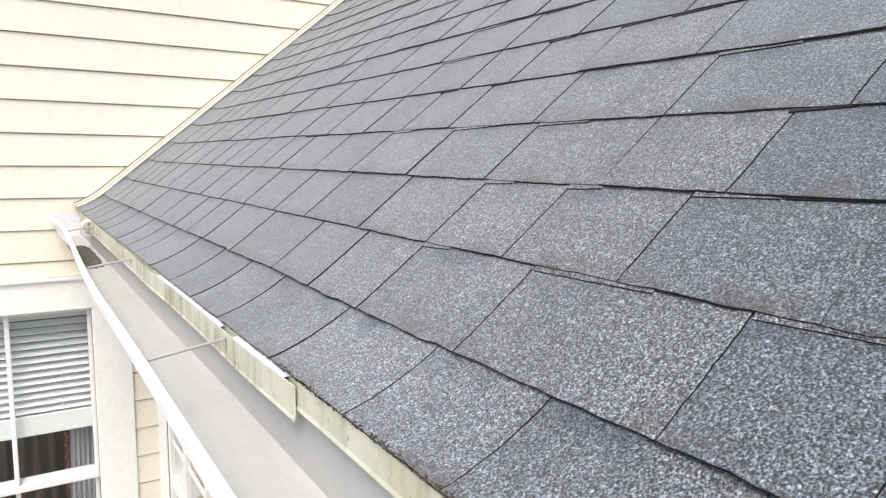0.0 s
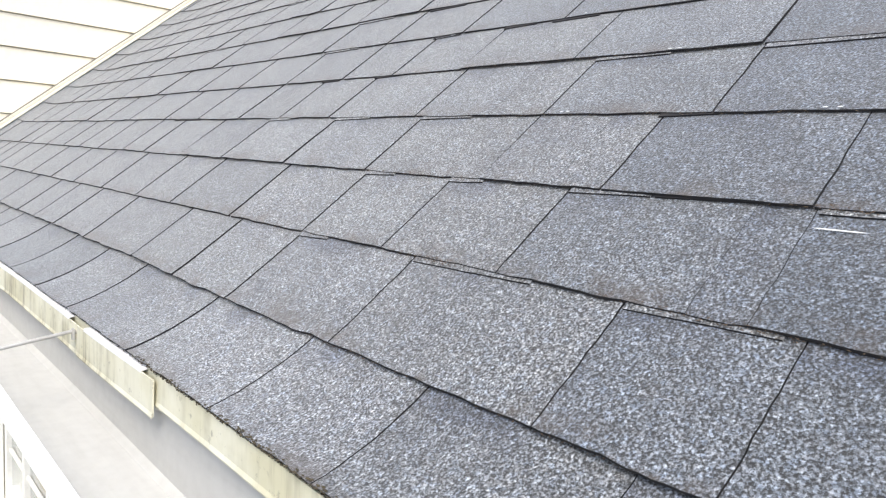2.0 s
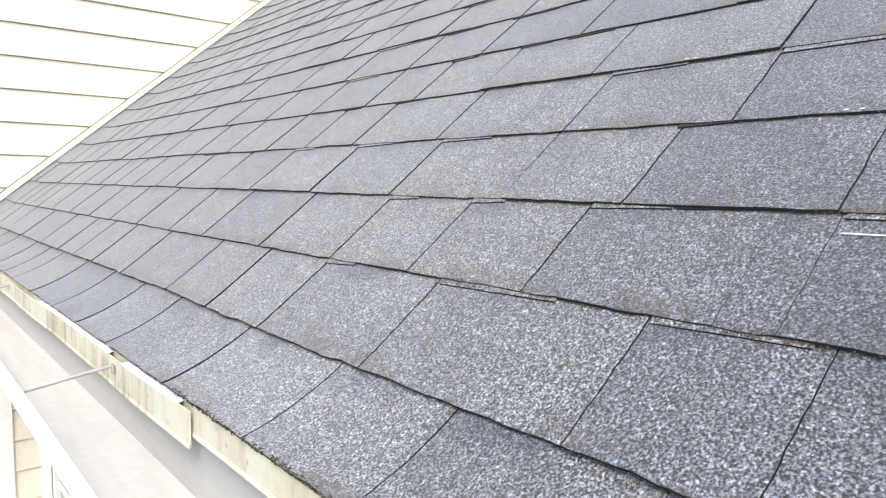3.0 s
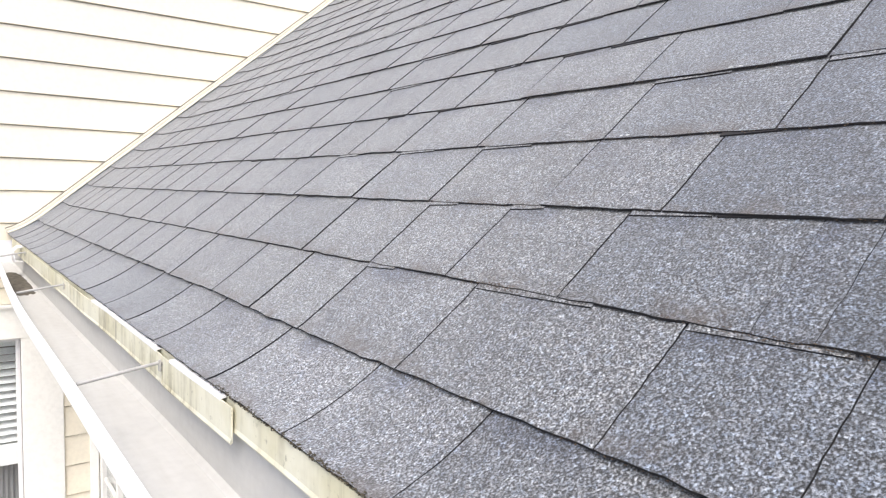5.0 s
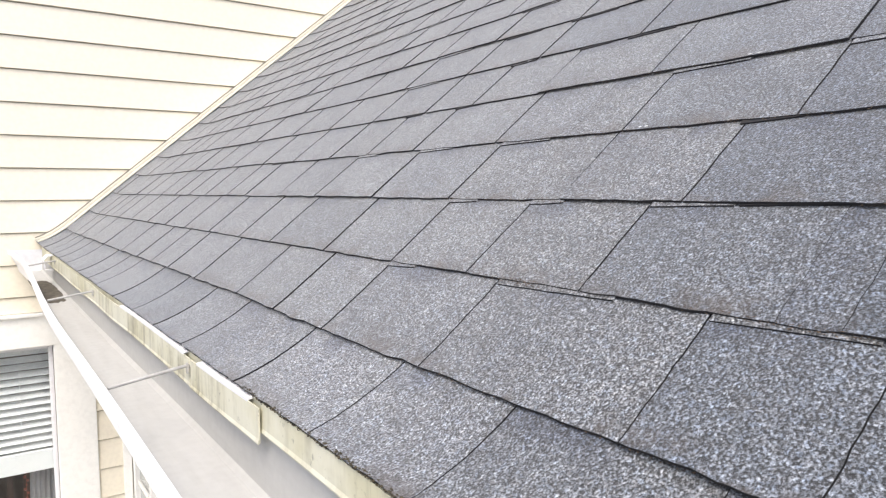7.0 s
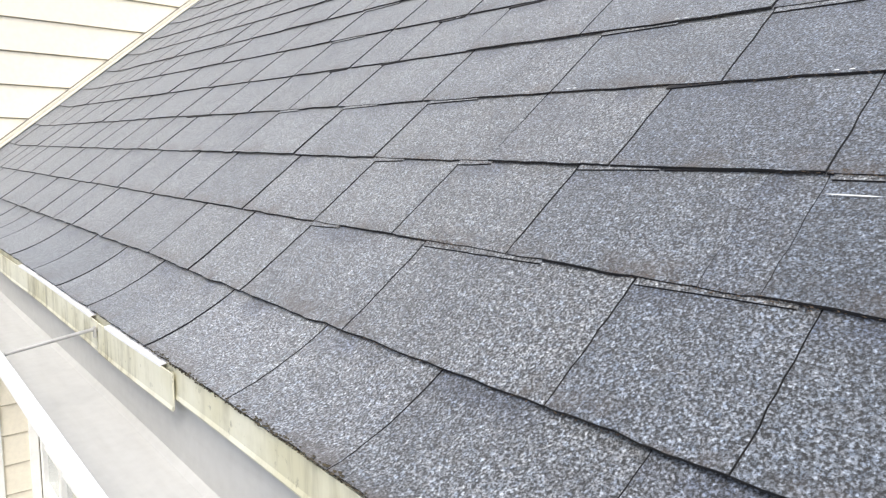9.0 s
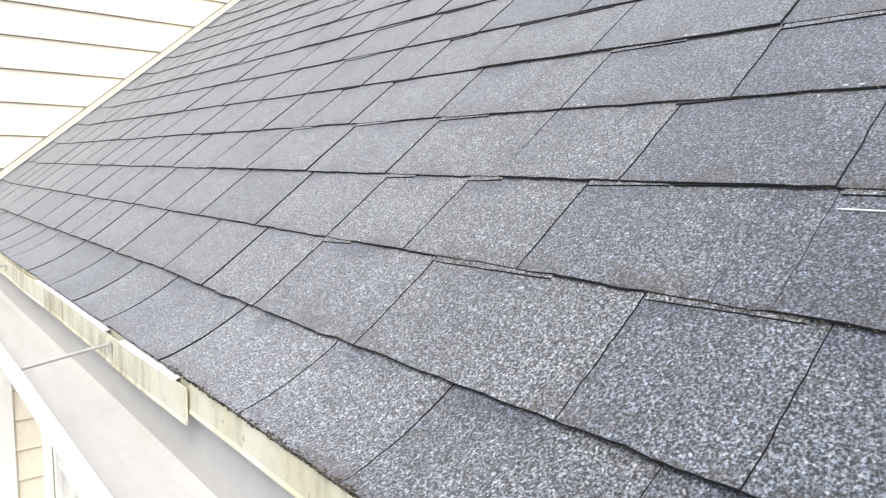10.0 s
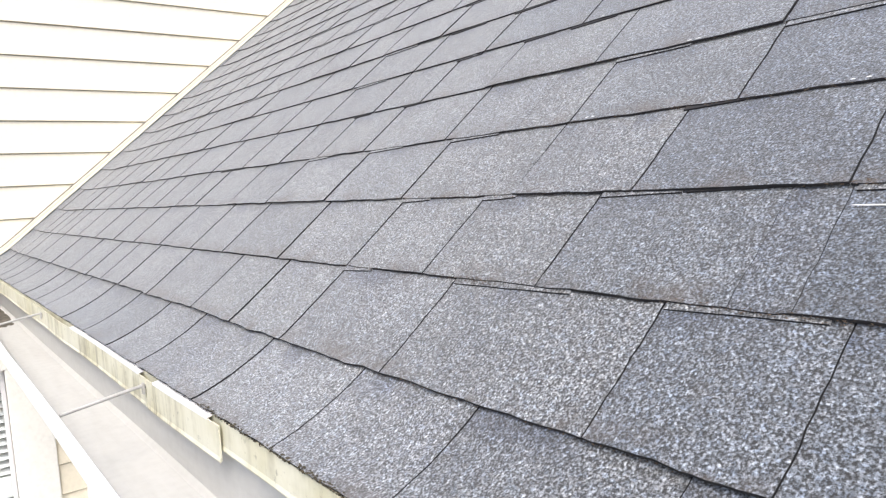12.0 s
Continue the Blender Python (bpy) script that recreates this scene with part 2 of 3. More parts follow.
# ---- the plan ----
PITCH = radians(39.9)
COS, SIN = math.cos(PITCH), math.sin(PITCH)
EAVE_Z = 3.0
COURSE = 0.152
ROOF_NEAR, ROOF_FAR = -2.0, 3.64
WALL_Y = 3.736
COURSES = 24
LAP, LAP_Z = 0.1698, 3.094


def kick_up(x):
    return 0.041 * max(0.0, (0.16 - x) / 0.17) ** 2.2


def on_roof(v, y, h):
    """The place v metres up the slope, y along the eave and h over the roof's plane. The lowest courses kick up over the fascia."""
    x, z = v * COS, EAVE_Z + v * SIN
    z += kick_up(x)
    h += 0.0016 * noise.noise((v * 2.2, y * 1.7, 3.0))
    h += 0.018 * min(1.1, max(0.0, (y - 3.36) / 0.24)) ** 2
    return Vector((x - h * SIN, y, z + h * COS))


# ---- ground ----
bm = bmesh.new()
bmesh.ops.create_grid(bm, x_segments=40, y_segments=40, size=600)
tagged(part("ground", bm, M_GROUND), "pale weathered paving spreading round the house", "ground", kind="structure")

# ---- the tall house wall with its window ----
OPENINGS = [(-0.775, 0.035, 0.53, 2.48)]
# backing coloured darker than the boards to draw the lap shadow lines
wall = tagged(part("wall_north", box(-4.5, 6.5, WALL_Y + 0.016, WALL_Y + 0.03, 2.66, 7.2), M_BACKING), "cream painted house wall clad in horizontal lap siding", "wall", kind="structure")
for x0, x1, z0, z1 in ((-4.5, -0.775, 0.0, 2.66), (0.035, 6.5, 0.0, 2.66), (-0.775, 0.035, 0.0, 0.53), (-0.775, 0.035, 2.48, 2.66)):
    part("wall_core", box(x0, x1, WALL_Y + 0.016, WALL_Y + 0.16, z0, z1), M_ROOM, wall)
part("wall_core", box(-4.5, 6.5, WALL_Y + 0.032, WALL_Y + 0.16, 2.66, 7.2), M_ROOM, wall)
CASINGS = [(-0.97, 0.23, 0.41, 2.645)]


def siding_board(x0, x1, z, low=0.0):
    bm = bmesh.new()
    xs = stations(x0, x1, 0.45)
    # a narrow open joint is left over every board, under the butt of the next
    top = z + LAP - 0.0065
    sect = [(WALL_Y - 0.001, z + low), (WALL_Y + 0.0085, top), (WALL_Y + 0.0155, top), (WALL_Y + 0.0155, z + low)]
    rings = []
    for x in xs:
        dz = 0.0012 * noise.noise((x * 1.3, z * 5, 1.0))
        rings.append([bm.verts.new((x, y, zz + dz)) for y, zz in sect])
    for a, b in zip(rings, rings[1:]):
        for i in range(4):
            bm.faces.new((a[i], a[(i + 1) % 4], b[(i + 1) % 4], b[i]))
    bm.faces.new(rings[0])
    bm.faces.new(list(reversed(rings[-1])))
    bmesh.ops.recalc_face_normals(bm, faces=bm.faces)
    return part("siding_board", bm, M_SIDING, wall)


for row in range(-18, 24):
    z = LAP_Z + row * LAP
    cuts = [(-4.5, 6.5)]
    for a, b, lo, hi in CASINGS:
        if z + LAP > lo and z < hi + 0.02:
            cuts = [piece for p, q in cuts for piece in ((p, min(q, a)), (max(p, b), q)) if piece[1] - piece[0] > 0.02]
        if z < hi + 0.02 < z + LAP - 0.02:
            siding_board(a, b, z, hi + 0.021 - z)
    for p, q in cuts:
        siding_board(p, q, z)


def window(name, opening, casing, label):
    x0, x1, z0, z1 = opening
    a, b, lo, hi = casing
    y = WALL_Y
    win = tagged(empty(name, (0, 0, 0)), label, "window", kind="structure")
    part("casing", box(a, x0, y - 0.012, y + 0.03, z0, z1, 0.003), M_TRIM, win)
    part("casing", box(x1, b, y - 0.012, y + 0.03, z0, z1, 0.003), M_TRIM, win)
    part("head_casing", box(a - 0.01, b + 0.01, y - 0.014, y + 0.03, z1, hi, 0.003), M_TRIM, win)
    part("drip_cap", box(a - 0.02, b + 0.02, y - 0.030, y + 0.03, hi, hi + 0.018, 0.003), M_TRIM, win)
    part("window_sill", box(a - 0.02, b + 0.02, y - 0.05, y + 0.05, z0 - 0.045, z0, 0.004), M_TRIM, win)
    mid = (z0 + z1) / 2
    for lo_z, hi_z, dy in ((mid - 0.032, z1, 0.035), (z0, mid + 0.032, 0.062)):
        sash = part("sash", box(x0, x0 + 0.022, y + dy, y + dy + 0.03, lo_z, hi_z, 0.003), M_RIM, win)
        part("stile", box(x1 - 0.022, x1, y + dy, y + dy + 0.03, lo_z, hi_z, 0.003), M_RIM, sash)
        part("rail", box(x0 + 0.022, x1 - 0.022, y + dy, y + dy + 0.03, hi_z - (0.022 if hi_z == z1 else 0.042), hi_z, 0.003), M_RIM, sash)
        part("rail", box(x0 + 0.022, x1 - 0.022, y + dy, y + dy + 0.03, lo_z, lo_z + 0.042, 0.003), M_RIM, sash)
        part("muntin", box((x0 + x1) / 2 - 0.012, (x0 + x1) / 2 + 0.012, y + dy + 0.004, y + dy + 0.026, lo_z + 0.042, hi_z - 0.022, 0.003), M_RIM, sash)
        pane = part("pane", box(x0 + 0.022, x1 - 0.022, y + dy + 0.013, y + dy + 0.017, lo_z + 0.03, hi_z - 0.02), M_GLASS, sash)
        pane.visible_shadow = False
    return win


window("window_1", OPENINGS[0], CASINGS[0], "white double-hung window with wide casing and half-lowered blind")


def blind(opening, bottom, label):
    x0, x1, z0, z1 = opening
    y = WALL_Y + 0.113
    thing = tagged(empty("window_blind", ((x0 + x1) / 2, y, bottom)), label, "blind")
    thing_at = thing.location
    def put(name, bm):
        ob = part(name, bm, M_BLIND, thing)
        ob.location = -thing_at
        return ob
    put("headrail", box(x0 + 0.01, x1 - 0.01, y - 0.03, y + 0.03, z1 - 0.055, z1 - 0.002, 0.003))
    z = z1 - 0.085
    while z > bottom + 0.13:
        bm = box(x0 + 0.012, x1 - 0.012, -0.0205, 0.0205, -0.0013, 0.0013)
        bm.transform(Matrix.Translation((0, y, z)) @ Matrix.Rotation(radians(44), 4, "X"))
        put("slat", bm)
        z -= 0.0405
    put("bottom_rail", box(x0 + 0.012, x1 - 0.012, y - 0.026, y + 0.026, bottom, bottom + 0.115, 0.004))
    for f in (0.2, 0.8):
        x = x0 + f * (x1 - x0)
        put("cord", rod([(x, y - 0.028, bottom + 0.1), (x, y - 0.028, z1 - 0.05)], 0.0012, 5))
    return thing


blind(OPENINGS[0], 1.768, "white slatted window blind lowered over the upper sash")

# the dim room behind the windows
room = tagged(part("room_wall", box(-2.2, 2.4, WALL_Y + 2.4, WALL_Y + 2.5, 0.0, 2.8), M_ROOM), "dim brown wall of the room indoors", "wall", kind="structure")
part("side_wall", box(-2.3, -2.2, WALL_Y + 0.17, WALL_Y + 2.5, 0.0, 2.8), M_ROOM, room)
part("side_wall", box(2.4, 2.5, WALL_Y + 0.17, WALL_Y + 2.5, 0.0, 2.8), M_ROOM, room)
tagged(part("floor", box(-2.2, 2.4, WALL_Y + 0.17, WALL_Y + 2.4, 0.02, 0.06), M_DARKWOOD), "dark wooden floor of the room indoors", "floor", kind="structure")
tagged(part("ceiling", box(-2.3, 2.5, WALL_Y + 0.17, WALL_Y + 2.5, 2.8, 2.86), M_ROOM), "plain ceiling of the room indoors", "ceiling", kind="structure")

# slatted wooden piece that stands inside the window
rack = tagged(empty("slatted_headboard", (-0.4, WALL_Y + 0.42, 0.06)), "dark brown slatted wooden headboard behind the glass", "headboard")
for x in stations(-0.85, 0.06, 0.085):
    ob = part("slat", box(x - 0.016, x + 0.016, WALL_Y + 0.40, WALL_Y + 0.43, 0.5, 1.86, 0.004), M_DARKWOOD, rack)
    ob.location = -rack.location
for z0, z1 in ((1.86, 1.95), (0.42, 0.5)):
    ob = part("rail", box(-0.92, 0.12, WALL_Y + 0.39, WALL_Y + 0.44, z0, z1, 0.006), M_DARKWOOD, rack)
    ob.location = -rack.location
for x in (-0.93, 0.13):
    ob = part("post", box(x - 0.025, x + 0.025, WALL_Y + 0.385, WALL_Y + 0.445, 0.06, 2.0, 0.006), M_DARKWOOD, rack)
    ob.location = -rack.location

bm = bmesh.new()
prev = None
for i in range(41):
    x = -0.085 + 0.17 * i / 40
    y = WALL_Y + 0.21 + 0.013 * math.sin(i * 1.15)
    col = [bm.verts.new((x - 0.05 * (1 - f) * (1 - i / 40), y, 0.5 + 1.45 * f)) for f in (0, 0.25, 0.5, 0.75, 1)]
    if prev:
        for j in range(4):
            bm.faces.new((prev[j], col[j], col[j + 1], prev[j + 1]))
    prev = col
curtain = part("curtain", bm, M_CLOTH, smooth=True)
curtain.modifiers.new("thickness", "SOLIDIFY").thickness = 0.002
tagged(curtain, "grey striped curtain gathered beside the window", "curtain")
beads = tagged(empty("bead_string", (-0.115, WALL_Y + 0.185, 1.4)), "string of orange-red beads hanging by the curtain", "ornament")
for i in range(16):
    bm = bmesh.new()
    bmesh.ops.create_icosphere(bm, subdivisions=1, radius=0.006 + 0.004 * ((i * 7) % 3) / 2)
    ob = part("bead", bm, M_BEAD, beads)
    ob.location = (0.008 * math.sin(i * 2.1), 0, 0.024 * i - 0.02)
ob = part("cord", rod([(0, 0, -0.03), (0, 0, 0.42)], 0.0015, 5), M_BEAD, beads)

# ---- the body of the lower house under the roof ----
EAST = 0.425
east = tagged(part("wall_east", box(EAST, EAST + 0.12, ROOF_NEAR, 1.30, 0.0, 2.86), M_SIDING), "cream house wall under the eave with a long window", "wall", kind="structure")
part("wall_foot", box(EAST, EAST + 0.12, 1.30, WALL_Y + 0.015, 0.0, 0.70), M_SIDING, east)
part("wall_head", box(EAST, EAST + 0.12, 1.30, WALL_Y + 0.015, 2.30, 2.86), M_SIDING, east)
tagged(part("corner_board", box(0.358, 0.402, WALL_Y - 0.016, WALL_Y + 0.0155, 0.0, 2.858, 0.003), M_TRIM), "white corner board where the two house walls meet", "trim", kind="structure")
win = tagged(empty("window_2", (EAST, 2.5, 0.70)), "long white window of several lights beneath the eave", "window", kind="structure")


def wpart(name, bm, mat, parent=win, label=""):
    ob = part(name, bm, mat, parent, label)
    ob.location = -win.location if parent is win else (0, 0, 0)
    return ob


wpart("window_frame", box(EAST - 0.02, EAST + 0.06, 1.30, WALL_Y - 0.02, 2.23, 2.30, 0.003), M_TRIM)
wpart("window_frame", box(EAST - 0.02, EAST + 0.06, 3.665, WALL_Y - 0.018, 0.74, 2.23, 0.003), M_TRIM)
wpart("window_frame", box(EAST - 0.02, EAST + 0.06, 1.30, 1.37, 0.74, 2.23, 0.003), M_TRIM)
wpart("window_sill", box(EAST - 0.05, EAST + 0.06, 1.28, WALL_Y - 0.018, 0.70, 0.74, 0.003), M_TRIM)
wpart("rail", box(EAST - 0.022, EAST + 0.05, 1.37, 3.665, 1.375, 1.435, 0.003), M_TRIM)
for y in (3.26, 2.79, 2.32, 1.85):
    for z0, z1 in ((0.74, 1.375), (1.435, 2.23)):
        wpart("mullion", box(EAST - 0.022, EAST + 0.05, y - 0.022, y + 0.022, z0, z1, 0.003), M_TRIM)
lights = [1.37, 1.85, 2.32, 2.79, 3.26, 3.665]
for a, b in zip(lights, lights[1:]):
    for z0, z1 in ((0.74, 1.375), (1.435, 2.23)):
        wpart("pane", box(EAST + 0.004, EAST + 0.009, a, b, z0, z1), M_GLASS).visible_shadow = False
    wpart("muntin", box(EAST - 0.012, EAST + 0.003, a + 0.022, b - 0.022, 1.64, 1.662, 0.002), M_TRIM)
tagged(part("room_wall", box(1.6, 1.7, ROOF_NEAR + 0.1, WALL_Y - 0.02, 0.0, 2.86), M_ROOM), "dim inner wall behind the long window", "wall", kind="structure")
tagged(part("soffit", box(0.034, EAST + 0.12, ROOF_NEAR, WALL_Y - 0.02, 2.860, 2.874), M_TRIM), "white painted soffit under the eave", "soffit", kind="structure")
tagged(part("fascia", box(0.010, 0.032, ROOF_NEAR, WALL_Y - 0.02, 2.85, 3.008, 0.002), M_TRIM), "white painted fascia board behind the gutter", "fascia", kind="structure")
RIDGE_X, RIDGE_Z = 24.2 * 0.152 * COS, EAVE_Z + 24.2 * 0.152 * SIN
bm = bmesh.new()
outline = [(EAST, 0.0), (EAST, 3.20), (RIDGE_X, RIDGE_Z - 0.03), (2 * RIDGE_X - 0.4, 3.20), (2 * RIDGE_X - 0.4, 0.0)]
ends = [[bm.verts.new((x, y, z)) for x, z in outline] for y in (ROOF_NEAR + 0.02, ROOF_NEAR + 0.12)]
bm.faces.new(ends[0])
bm.faces.new(list(reversed(ends[1])))
for i in range(5):
    bm.faces.new((ends[0][i], ends[0][(i + 1) % 5], ends[1][(i + 1) % 5], ends[1][i]))
bmesh.ops.recalc_face_normals(bm, faces=bm.faces)
tagged(part("wall_south", bm, M_SIDING), "cream gable end wall of the lower house", "wall", kind="structure")
tagged(part("wall_west", box(2 * RIDGE_X - 0.52, 2 * RIDGE_X - 0.4, ROOF_NEAR + 0.12, WALL_Y - 0.02, 0.0, 3.2), M_SIDING), "plain cream back wall of the lower house", "wall", kind="structure")

# ---- the roof: deck first, shingles at the end of the file ----
bm = bmesh.new()
vs = [-0.004, 0.03, 0.06, 0.09, 0.12, 0.16, 0.22, 0.3] + [0.5 * i for i in range(1, 9)]
rings = [[bm.verts.new(on_roof(v, y, -0.0125)) for v in vs] for y in stations(ROOF_NEAR, WALL_Y - 0.02, 0.06)]
for a, b in zip(rings, rings[1:]):
    for i in range(len(vs) - 1):
        bm.faces.new((a[i], a[i + 1], b[i + 1], b[i]))
bmesh.ops.recalc_face_normals(bm, faces=bm.faces)
roof = part("roof", bm, M_FELT)
deck = roof.modifiers.new("thickness", "SOLIDIFY")
deck.thickness, deck.offset = 0.014, -1
tagged(roof, "steep roof of weathered grey asphalt shingles over the eave", "roof", kind="structure")

bm = sweep([(RIDGE_X, RIDGE_Z), (2 * RIDGE_X, EAVE_Z), (2 * RIDGE_X, EAVE_Z - 0.03), (RIDGE_X, RIDGE_Z - 0.03)], stations(ROOF_NEAR, WALL_Y - 0.02, 0.5))
back = part("back_slope", bm, M_SHINGLE_FAR, roof, "plain grey rear slope")

# ---- trim where the roof meets the tall wall ----
UP = Vector((COS, 0, SIN))


def along_slope(sect, v0, v1):
    """A section of (y, h) run up the slope."""
    bm = bmesh.new()
    rings = []
    for v in stations(v0, v1, 0.05):
        jig = 0.0015 * noise.noise((v * 6, 0.3, 8.0))
        rings.append([bm.verts.new(Vector((v * COS - (h + jig) * SIN, y, EAVE_Z + v * SIN + kick_up(v * COS) + (h + jig) * COS))) for y, h in sect])
    n = len(sect)
    for a, b in zip(rings, rings[1:]):
        for i in range(n):
            bm.faces.new((a[i], a[(i + 1) % n], b[(i + 1) % n], b[i]))
    bm.faces.new(rings[0])
    bm.faces.new(list(reversed(rings[-1])))
    bmesh.ops.recalc_face_normals(bm, faces=bm.faces)
    return bm


trim = tagged(part("trim", along_slope([(WALL_Y - 0.028, -0.01), (WALL_Y - 0.026, 0.032), (WALL_Y - 0.009, 0.034), (WALL_Y - 0.009, -0.01)], -0.008, 3.7), M_FLASHING),
              "cream skirt board along the wall above the shingles", "trim", kind="structure")
part("flashing", along_slope([(WALL_Y - 0.150, 0.0235), (WALL_Y - 0.075, 0.0245), (WALL_Y - 0.0320, 0.0205), (WALL_Y - 0.0290, 0.0205), (WALL_Y - 0.0290, 0.015), (WALL_Y - 0.075, 0.0195), (WALL_Y - 0.150, 0.0195)], -0.010, 3.7), M_FLASHING, trim, "bent cream metal flashing")

# solid brown strip, its colour standing in for the shaded gap below the siding
part("reveal", along_slope([(WALL_Y - 0.0060, 0.031), (WALL_Y - 0.0060, 0.039), (WALL_Y + 0.008, 0.039), (WALL_Y + 0.008, 0.031)], 0.0, 3.7), M_GAP_SHADE, trim, "brown strip painted as the shadow gap under the cut siding")

# ---- drip edge: three lapped lengths of stained metal ----
def drip_edge(y0, y1, x, z0, z1, lip, label, metal=M_STREAKED):
    thing = tagged(empty("drip_edge", (x, y0, z0)), label, "drip edge", "drip edges along the eave", "structure")
    def wob(y):
        return 0.002 * noise.noise((y * 3.1, x * 90, 0)), 0.0035 * noise.noise((y * 2.3, x * 70, 5))
    ys = stations(y0, y1, 0.04)
    face = part("face", sweep([(x, z0), (x - 0.0025, z0 - 0.002), (x - 0.0030, z0 + 0.000), (x - 0.0015, z0 + 0.005), (x - 0.0015, z1), (x + 0.0005, z1), (x + 0.0005, z0)], ys, True, wob), metal, thing, "metal face with green algae streaks")
    face.location = -thing.location
    if lip:
        edge = part("lip", sweep([(x - 0.0020, z1 - 0.001), (x - 0.0020, z1 + 0.003), (x + 0.0005, z1 + 0.0036), (x + 0.02, z1 + 0.0066), (x + 0.02, z1 + 0.0046), (x - 0.0002, z1 + 0.001)], [y for y in ys if y < y1 - lip[1] and y > y0 + lip[0]], True, wob), M_RIM, thing, "bright bent upper lip")
        edge.location = -thing.location
    return thing


drip_edge(-1.9, 0.372, -0.0075, 2.989, 3.028, None, "algae-stained drip edge beneath the nearest shingles", M_STAINED)
drip_edge(0.362, 0.688, -0.0150, 2.977, 3.024, (0.03, 0.0), "short lapped length of stained drip edge with a free corner")
drip_edge(0.696, 1.775, -0.0145, 2.978, 3.024, (0.0, 0.42), "long stained drip edge with a white lip")
drip_edge(1.785, 3.5, -0.0100, 2.972, 3.022, None, "dented stained drip edge running to the wall", M_STAINED)

tagged(part("trim_nosing", box(-0.0065, 0.0095, -1.9, 3.56, 2.992, 3.0285, 0.001), M_STAINED), "stained starter strip under the eave shingles", "trim", kind="structure")

# ---- gutter ----
GUT_NEAR, GUT_FAR = -1.95, WALL_Y - 0.03
gutter = tagged(empty("gutter", (-0.075, 0.0, 2.88)), "white aluminium roof gutter with grimy inner faces", "gutter")


def sag(y):
    return 0.002 * noise.noise((y * 0.9, 4, 0)) - 0.003 - 0.003 * max(0.0, 0.6 - y), 0.003 * noise.noise((y * 0.7, 1, 0))


TROUGH = [(0.007, 3.004), (0.003, 2.898), (-0.006, 2.890), (-0.094, 2.8885), (-0.106, 2.894), (-0.116, 2.925), (-0.128, 2.950), (-0.140, 2.962), (-0.1485, 2.996)]
outer = [(x - 0.0016 if i > 2 else x + 0.0016, z - 0.0018) for i, (x, z) in enumerate(TROUGH)]
ys = stations(GUT_NEAR, GUT_FAR, 0.08)
def dent(y):
    """How far the front of the gutter is pushed in, towards its far end."""
    rise, back = min(1.0, max(0.0, (y - 1.1) / 2.0)), min(1.0, max(0.0, (y - 3.2) / 0.5))
    return 0.036 * rise * rise * (3 - 2 * rise) - 0.022 * back


def gpart(name, bm, mat, label="", smooth=False):
    for v in bm.verts:
        v.co.x += dent(v.co.y) * min(1.0, max(0.0, -v.co.x / 0.15))
    ob = part(name, bm, mat, gutter, label, smooth)
    ob.location = -gutter.location
    return ob
gpart("trough", sweep(TROUGH + list(reversed(outer)), ys, True, sag), M_GUTTER, "grey grimy inner trough")
gpart("rim", sweep([(-0.1480, 2.990), (-0.1480, 3.001), (-0.1500, 3.0045), (-0.1585, 3.0045), (-0.1615, 3.001), (-0.1615, 2.986), (-0.1590, 2.984), (-0.1590, 3.0015), (-0.1502, 3.0015), (-0.1502, 2.990)], ys, True, sag), M_RIM, "rolled white front rim")
gpart("front_face", sweep([(-0.1505, 2.9945), (-0.1435, 2.962), (-0.1330, 2.948), (-0.1200, 2.922), (-0.1105, 2.890), (-0.1125, 2.890), (-0.1220, 2.9215), (-0.1350, 2.9475), (-0.1455, 2.9610), (-0.1520, 2.9945)], ys, True, sag), M_RIM)
bm = bmesh.new()
for y in (GUT_FAR, GUT_FAR + 0.003):
    for x, z in [(0.006, 3.003)] + TROUGH[1:-1] + [(-0.158, 2.985), (-0.158, 3.006)]:
        bm.verts.new((x, y, z))
bm.verts.ensure_lookup_table()
n = len(bm.verts) // 2
bm.faces.new(bm.verts[:n])
bm.faces.new(list(reversed(bm.verts[n:])))
for i in range(n):
    bm.faces.new((bm.verts[i], bm.verts[(i + 1) % n], bm.verts[n + (i + 1) % n], bm.verts[n + i]))
bmesh.ops.recalc_face_normals(bm, faces=bm.faces)
gpart("end_cap", bm, M_RIM)
for y0, skew in ((-0.42, 0.02), (0.693, 0.022), (1.76, 0.03), (2.86, 0.02)):
    gpart("hanger", rod([(0.004, y0 + 0.004, 3.006), (-0.024, y0, 3.012), (-0.085, y0 - skew * 0.6, 3.0065), (-0.147, y0 - skew, 2.9995)], 0.0031, 8), M_STEEL, "thin metal hanger rod", True)
    gpart("hanger_clip", box(-0.0225, -0.0185, y0 - 0.004, y0 + 0.004, 2.998, 3.017, 0.001), M_STEEL)

